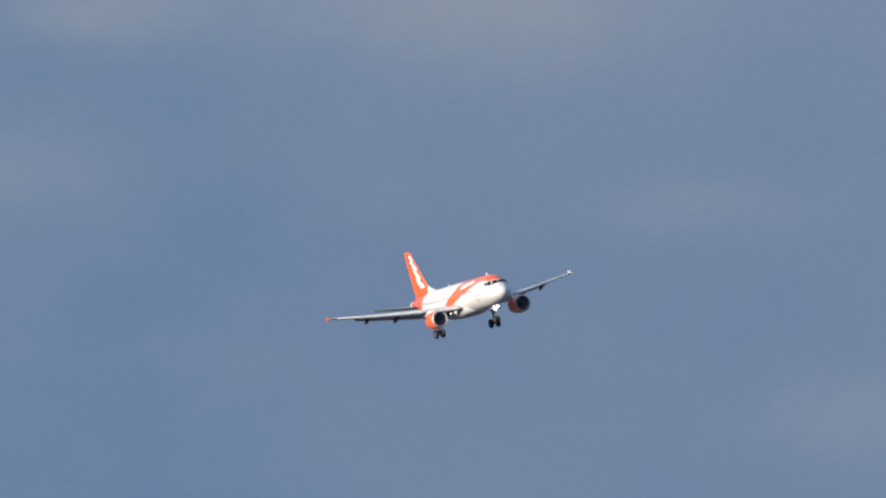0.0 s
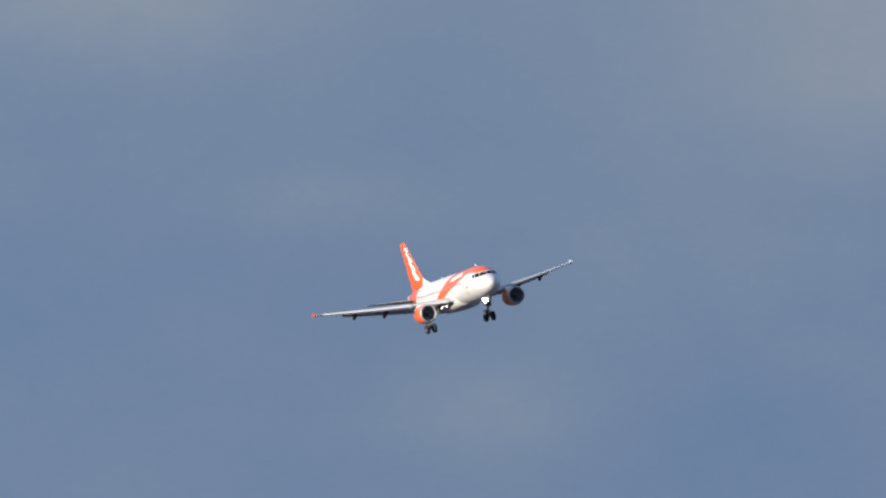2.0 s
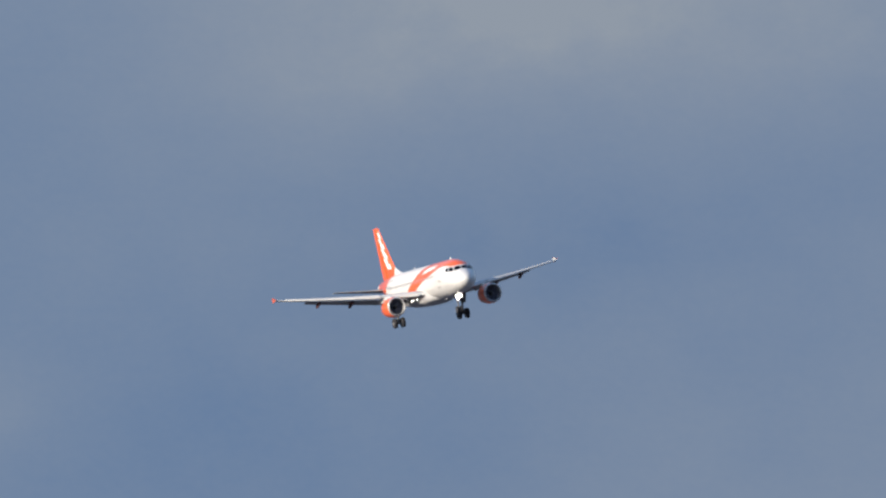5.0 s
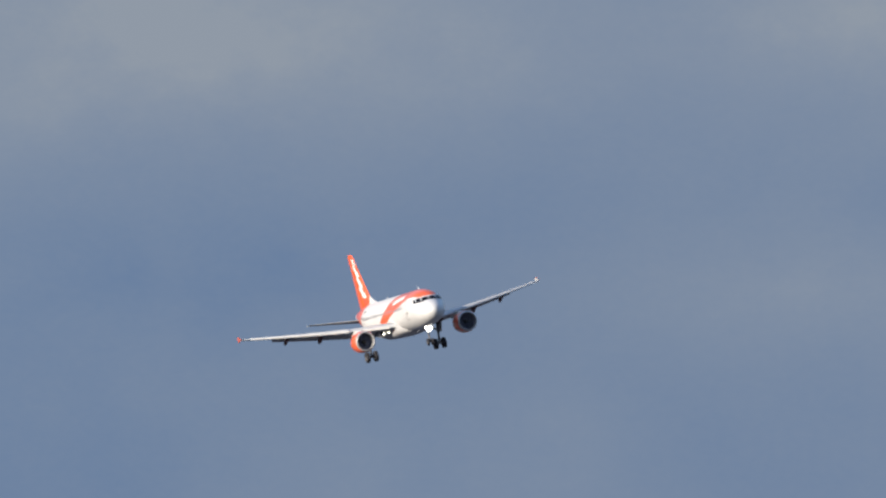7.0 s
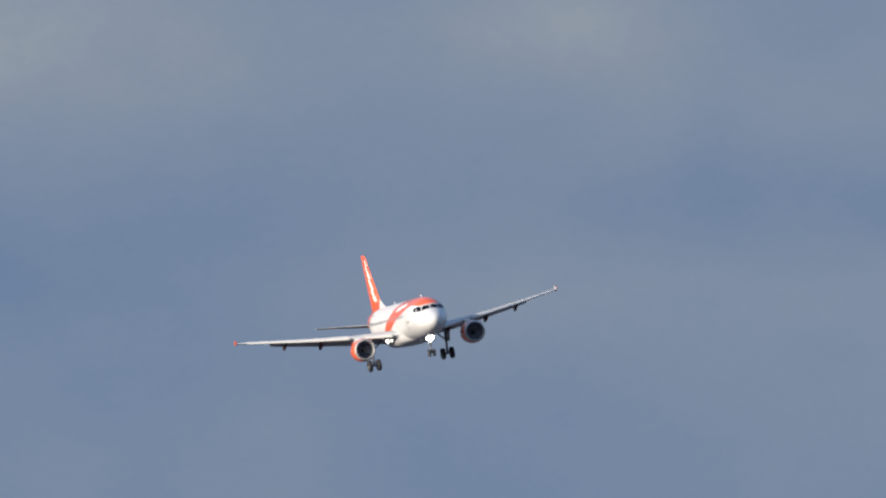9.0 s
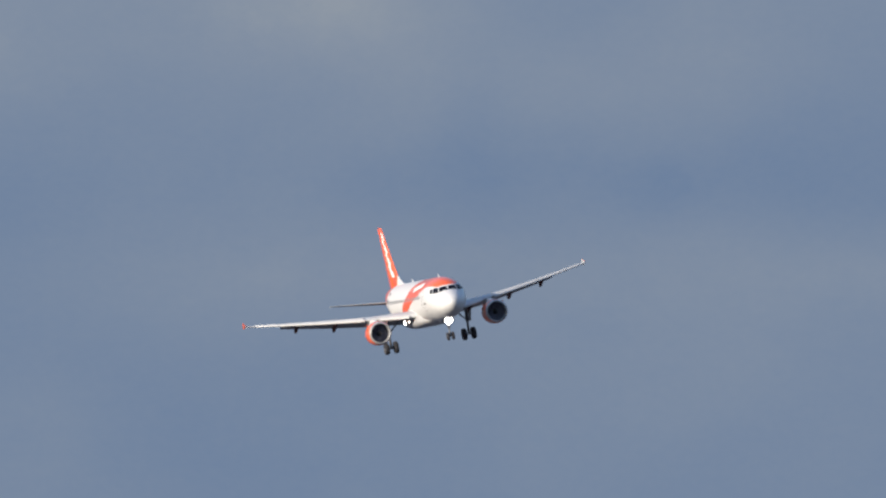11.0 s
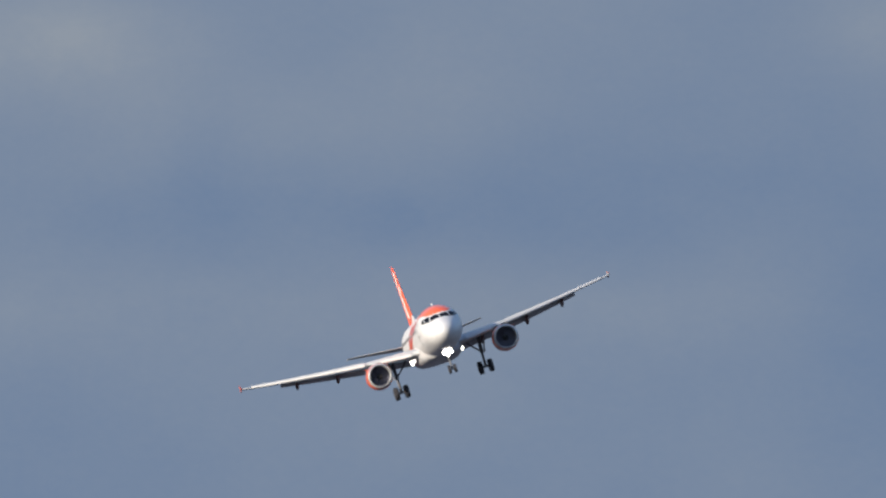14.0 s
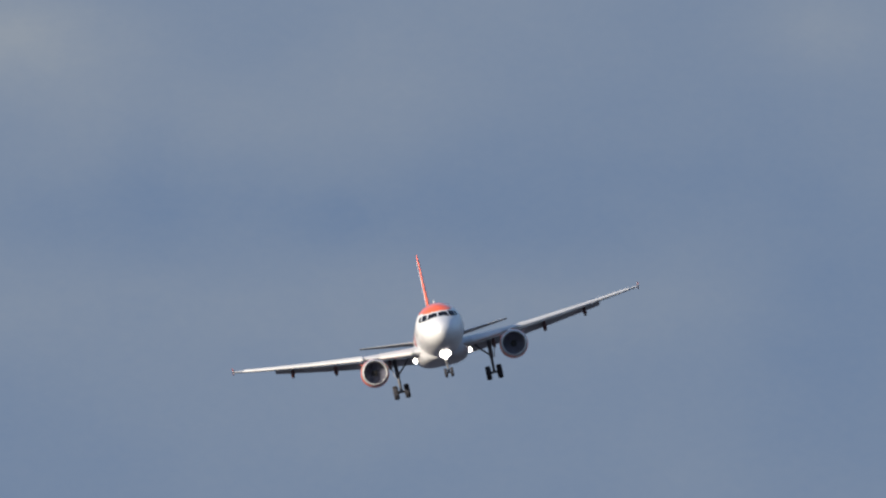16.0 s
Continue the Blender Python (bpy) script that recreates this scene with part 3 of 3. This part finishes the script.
def make_fin():
    table = [(1.75, 25.75, 6.25, 0.085), (2.4, 26.35, 5.8, 0.09), (4.0, 27.85, 4.6, 0.095), (6.0, 29.6, 3.18, 0.095), (7.6, 30.9, 2.2, 0.09), (7.86, 31.25, 1.8, 0.05)]
    bm = bmesh.new()
    rings = []
    for z, d, c, t in table:
        rings.append([(b, -(d + a), z) for a, b in foil(c * 0.70, t * 0.95, 14, 0.0)])
    loft(bm, rings)
    fin = part("fin", bm, ORANGE, airliner, "orange tail fin with white marking bars")
    bm = bmesh.new()
    rings = []
    for z, d, c, t in table:
        h = 0.37 * t * c
        rings.append([(sx * h * k, -(d + c * u), z) for u, k, sx in ((0.69, 0.62, 1), (0.71, 0.66, 1), (0.85, 0.36, 1), (1.0, 0.03, 1), (1.0, 0.03, -1), (0.85, 0.36, -1), (0.71, 0.66, -1), (0.69, 0.62, -1))])
    loft(bm, rings)
    part("rudder", bm, ORANGE, fin, "orange rudder")
    # white dorsal fillet ahead of the fin
    bm = bmesh.new()
    rings = []
    for i in range(9):
        f = i / 8
        d = 23.6 + 3.2 * f
        top = 2.07 + 0.95 * f ** 1.8
        w = 0.09 + 0.08 * f
        rings.append([(w * cx, -d, 1.85 + (top - 1.85) * cz) for cx, cz in ((-1.6, 0), (-0.9, 0.55), (-0.3, 0.95), (0.3, 0.95), (0.9, 0.55), (1.6, 0))])
    loft(bm, rings)
    part("dorsal_fillet", bm, WHITE, fin, "white dorsal fillet")
    # plain bars for the name that climbs the fin
    for side in (1, -1):
        for k, (f, wide, tall) in enumerate(((0.05, 0.95, 0.55), (0.19, 0.75, 0.5), (0.32, 0.8, 0.62), (0.45, 0.62, 0.5), (0.58, 0.85, 0.5), (0.72, 0.6, 0.55), (0.87, 0.62, 0.6))):
            z = 2.95 + 4.6 * f
            d, c, t = hermite(table, 1, z), hermite(table, 2, z), hermite(table, 3, z)
            mid = d + c * (0.37 - 0.10 * f)
            h = t * c * 0.70 * 0.95 * 0.47 + 0.002
            lean = 0.93
            wide *= 1.6 - 0.5 * f
            tall *= 1.2
            jog = 0.22 * (1 if k % 2 else -1) * (1 - 0.5 * f)
            bm = bmesh.new()
            pts = [(side * h, -(mid + jog + u * wide / 2 + lean * v * tall / 2), z + v * tall / 2) for u, v in ((-1, -1), (-0.4, -1.15), (1, -0.75), (1, 0.8), (0.3, 1.1), (-1, 0.9))]
            slab(bm, pts, 0.024)
            part("marking_bar", bm, MARK, fin, "white marking bar", smooth=False)
    return fin


make_fin()


def make_tailplane(side):
    bm = bmesh.new()
    rings, elev = [], []
    for f in (0.0, 0.25, 0.5, 0.75, 0.95, 1.0):
        x = 0.45 + 5.77 * f
        d, c, z = 28.0 + 3.25 * f, 3.9 - 2.55 * f, 0.48 + 0.72 * f
        rings.append(foil_ring(side, x, [(a, -b) for a, b in foil(c * 0.72, 0.085 if f < 1 else 0.045, 12, 0.01)], d, z, droop=2.0))
        h = 0.045 * c
        elev.append([(side * x, -(d + c * u), z - 0.025 * c + sz * h * k) for u, k, sz in ((0.70, 0.5, 1), (0.85, 0.4, 1), (1.0, 0.04, 1), (1.0, 0.04, -1), (0.85, 0.4, -1), (0.70, 0.5, -1))])
    loft(bm, rings)
    tail = part("tailplane", bm, TAIL_GREY, airliner, "dark grey tailplane")
    bm = bmesh.new()
    loft(bm, elev)
    part("elevator", bm, TAIL_GREY, tail)


for s in (1, -1):
    make_tailplane(s)

# ---- landing gear ----


def wheel_meshes(radius, width, name):
    bm = bmesh.new()
    w = width / 2
    prof = [(-w * 0.7, radius * 0.56), (-w * 0.95, radius * 0.66), (-w, radius * 0.8), (-w * 0.86, radius * 0.93), (-w * 0.5, radius * 0.99), (0, radius), (w * 0.5, radius * 0.99), (w * 0.86, radius * 0.93), (w, radius * 0.8), (w * 0.95, radius * 0.66), (w * 0.7, radius * 0.56)]
    n = 36
    loft(bm, [[(a, r * math.cos(2 * math.pi * i / n), r * math.sin(2 * math.pi * i / n)) for i in range(n)] for a, r in prof], caps=False)
    tyre = finish(bm, name + "_tyre", TYRE)
    bm = bmesh.new()
    prof = [(-w * 0.72, 0.02), (-w * 0.72, radius * 0.2), (-w * 0.4, radius * 0.3), (-w * 0.42, radius * 0.46), (-w * 0.78, radius * 0.57), (w * 0.78, radius * 0.57), (w * 0.42, radius * 0.46), (w * 0.4, radius * 0.3), (w * 0.72, radius * 0.2), (w * 0.72, 0.02)]
    loft(bm, [[(a, r * math.cos(2 * math.pi * i / 24), r * math.sin(2 * math.pi * i / 24)) for i in range(24)] for a, r in prof])
    rim = finish(bm, name + "_rim", RIM)
    return tyre, rim


MAIN_WHEEL = wheel_meshes(0.585, 0.43, "main")
NOSE_WHEEL = wheel_meshes(0.385, 0.24, "nose")


def add_wheel(meshes, parent, at):
    """A wheel is its rim, with the tyre round it."""
    repeat("rim", meshes[1], parent, Matrix.Translation(at), "grey alloy wheel rim")
    repeat("tyre", meshes[0], parent, Matrix.Translation(at), "black rubber tyre")


def make_main_gear(side):
    x, y, z = side * 3.88, -16.2, -3.84
    top = Vector((side * 3.95, -15.75, -1.15))
    axle = Vector((x, y, z))
    bm = bmesh.new()
    mid = top.lerp(axle, 0.55)
    tube(bm, top, mid, 0.165)
    tube(bm, mid, axle, 0.115)
    gear = part("main_gear", bm, STEEL, airliner, "grey main landing gear leg with twin wheels, extended")
    bm = bmesh.new()
    tube(bm, (x - 0.62, y, z), (x + 0.62, y, z), 0.10)
    part("axle", bm, STEEL, gear)
    bm = bmesh.new()
    knee = top.lerp(axle, 0.28) + Vector((-side * 0.75, 0.05, 0.12))
    tube(bm, top.lerp(axle, 0.5), knee, 0.07)
    tube(bm, knee, (side * 2.75, -15.7, -1.25), 0.08)
    part("side_brace", bm, STEEL, gear, "folding grey side brace")
    bm = bmesh.new()
    elbow = top.lerp(axle, 0.74) + Vector((0, -0.42, 0))
    tube(bm, mid + Vector((0, -0.1, 0)), elbow, 0.055, 0.04)
    tube(bm, elbow, axle + Vector((0, -0.1, 0.12)), 0.04, 0.055)
    part("torque_link", bm, STEEL, gear)
    bm = bmesh.new()
    ox = side * 4.28
    slab(bm, [(ox + side * 0.1, -15.25, -1.2), (ox + side * 0.1, -16.35, -1.2), (ox - side * 0.12, -16.5, -2.55), (ox - side * 0.12, -15.5, -2.65)], 0.06)
    part("gear_door", bm, FLAP, gear, "grey gear leg door", smooth=False)
    for off in (-0.465, 0.465):
        add_wheel(MAIN_WHEEL, gear, (x + off, y, z))


for s in (1, -1):
    make_main_gear(s)


def make_nose_gear():
    y, z = -4.92, -3.73
    bm = bmesh.new()
    top, axle = Vector((0, -5.15, -1.85)), Vector((0, y, z))
    mid = top.lerp(axle, 0.6)
    tube(bm, top, mid, 0.115)
    tube(bm, mid, axle, 0.075)
    tube(bm, (-0.36, y, z), (0.36, y, z), 0.065)
    tube(bm, top.lerp(axle, 0.45), (0, -6.0, -2.0), 0.06)
    gear = part("nose_gear", bm, STEEL, airliner, "grey nose landing gear leg with twin wheels and lit lamps")
    bm = bmesh.new()
    elbow = top.lerp(axle, 0.8) + Vector((0, -0.3, 0))
    tube(bm, mid, elbow, 0.04, 0.03)
    tube(bm, elbow, axle + Vector((0, 0, 0.1)), 0.03, 0.04)
    part("torque_link", bm, STEEL, gear)
    for side in (1, -1):
        add_wheel(NOSE_WHEEL, gear, (side * 0.25, y, z))
        r = 0.215
        c = (side * 0.235, -4.82, -2.22)
        bm = bmesh.new()
        lathe(bm, ((0.05, r * 1.0), (-0.74, r * 1.03), (-0.76, r * 1.08), (-0.66, r * 1.11), (0.10, r * 1.08), (0.22, r * 0.7), (0.27, r * 0.3)), c, 22)
        part("lamp_housing", bm, HOUSING, gear)
        bm = bmesh.new()
        lathe(bm, ((-0.05, 0.02), (-0.04, r * 0.5), (-0.01, r * 0.85), (0.02, r)), c, 22, True)
        part("landing_light", bm, LAMP, gear, "lit landing light")
    bm = bmesh.new()
    lathe(bm, ((0, 0.13), (0.01, 0.15), (0.12, 0.12), (0.16, 0.05)), (0, -4.74, -2.50), 16, True)
    part("lamp_housing", bm, HOUSING, gear)
    bm = bmesh.new()
    lathe(bm, ((-0.03, 0.02), (-0.02, 0.09), (0.0, 0.13)), (0, -4.74, -2.50), 16, True)
    part("taxi_light", bm, SMALL_GLOW, gear, "small lit taxi light")


make_nose_gear()


def motions():
    # seconds, place of the nose's station, turns
    flight = [
        (0.0, 4.96, 2825.70, 117.65, 3.79, 11.10, 200.89),
        (0.5, 16.63, 2792.86, 116.31, 3.69, 10.92, 199.85),
        (1.0, 27.83, 2760.02, 114.99, 3.79, 11.28, 198.88),
        (1.5, 38.46, 2727.20, 113.68, 3.91, 12.17, 197.94),
        (2.0, 48.66, 2694.38, 112.39, 3.94, 12.00, 196.92),
        (2.5, 58.43, 2661.58, 111.05, 3.88, 10.85, 196.02),
        (3.0, 67.85, 2628.78, 109.66, 3.67, 9.89, 195.37),
        (3.5, 77.01, 2596.00, 108.26, 3.36, 9.31, 195.07),
        (4.0, 85.87, 2563.22, 106.88, 2.95, 8.01, 195.17),
        (4.5, 94.30, 2530.46, 105.51, 2.63, 7.78, 195.14),
        (5.0, 102.28, 2497.70, 104.13, 2.43, 8.67, 194.85),
        (5.5, 109.83, 2464.96, 102.77, 2.30, 10.07, 194.29),
        (6.0, 116.96, 2432.22, 101.41, 2.19, 11.35, 193.46),
        (6.5, 123.69, 2399.49, 100.07, 2.08, 11.89, 192.36),
        (7.0, 130.03, 2366.78, 98.73, 1.89, 11.60, 191.07),
        (7.5, 136.06, 2334.07, 97.36, 1.63, 11.73, 189.92),
        (8.0, 141.75, 2301.38, 96.00, 1.46, 11.15, 188.89),
        (8.5, 147.10, 2268.69, 94.61, 1.12, 9.92, 187.98),
        (9.0, 152.04, 2236.01, 93.24, 0.75, 9.98, 187.21),
        (9.5, 156.64, 2203.35, 91.84, 0.42, 10.27, 186.59),
        (10.0, 160.92, 2170.69, 90.41, -0.16, 9.77, 186.38),
        (10.5, 164.70, 2138.04, 89.04, -0.46, 9.94, 186.09),
        (11.0, 167.92, 2105.41, 87.73, -0.39, 11.02, 185.58),
        (11.5, 170.57, 2072.78, 86.47, -0.05, 12.77, 184.88),
        (12.0, 172.63, 2040.16, 85.24, 0.44, 14.93, 184.02),
        (12.5, 174.10, 2007.56, 84.03, 1.01, 17.27, 183.01),
        (13.0, 174.97, 1974.96, 82.81, 1.54, 19.36, 181.90),
        (13.5, 175.27, 1942.37, 81.62, 1.94, 19.91, 180.75),
        (14.0, 174.94, 1909.79, 80.38, 2.18, 17.51, 179.48),
        (14.5, 173.99, 1877.23, 79.05, 2.10, 14.60, 178.17),
        (15.0, 172.42, 1844.67, 77.70, 1.92, 13.21, 177.03),
        (15.5, 170.17, 1812.12, 76.32, 1.70, 12.69, 176.09),
        (16.0, 167.34, 1779.58, 74.90, 1.24, 12.11, 175.46),
    ]
    walk(airliner, [(t, pose(x, y, z, rx, ry, rz)) for t, x, y, z, rx, ry, rz in flight])


motions()
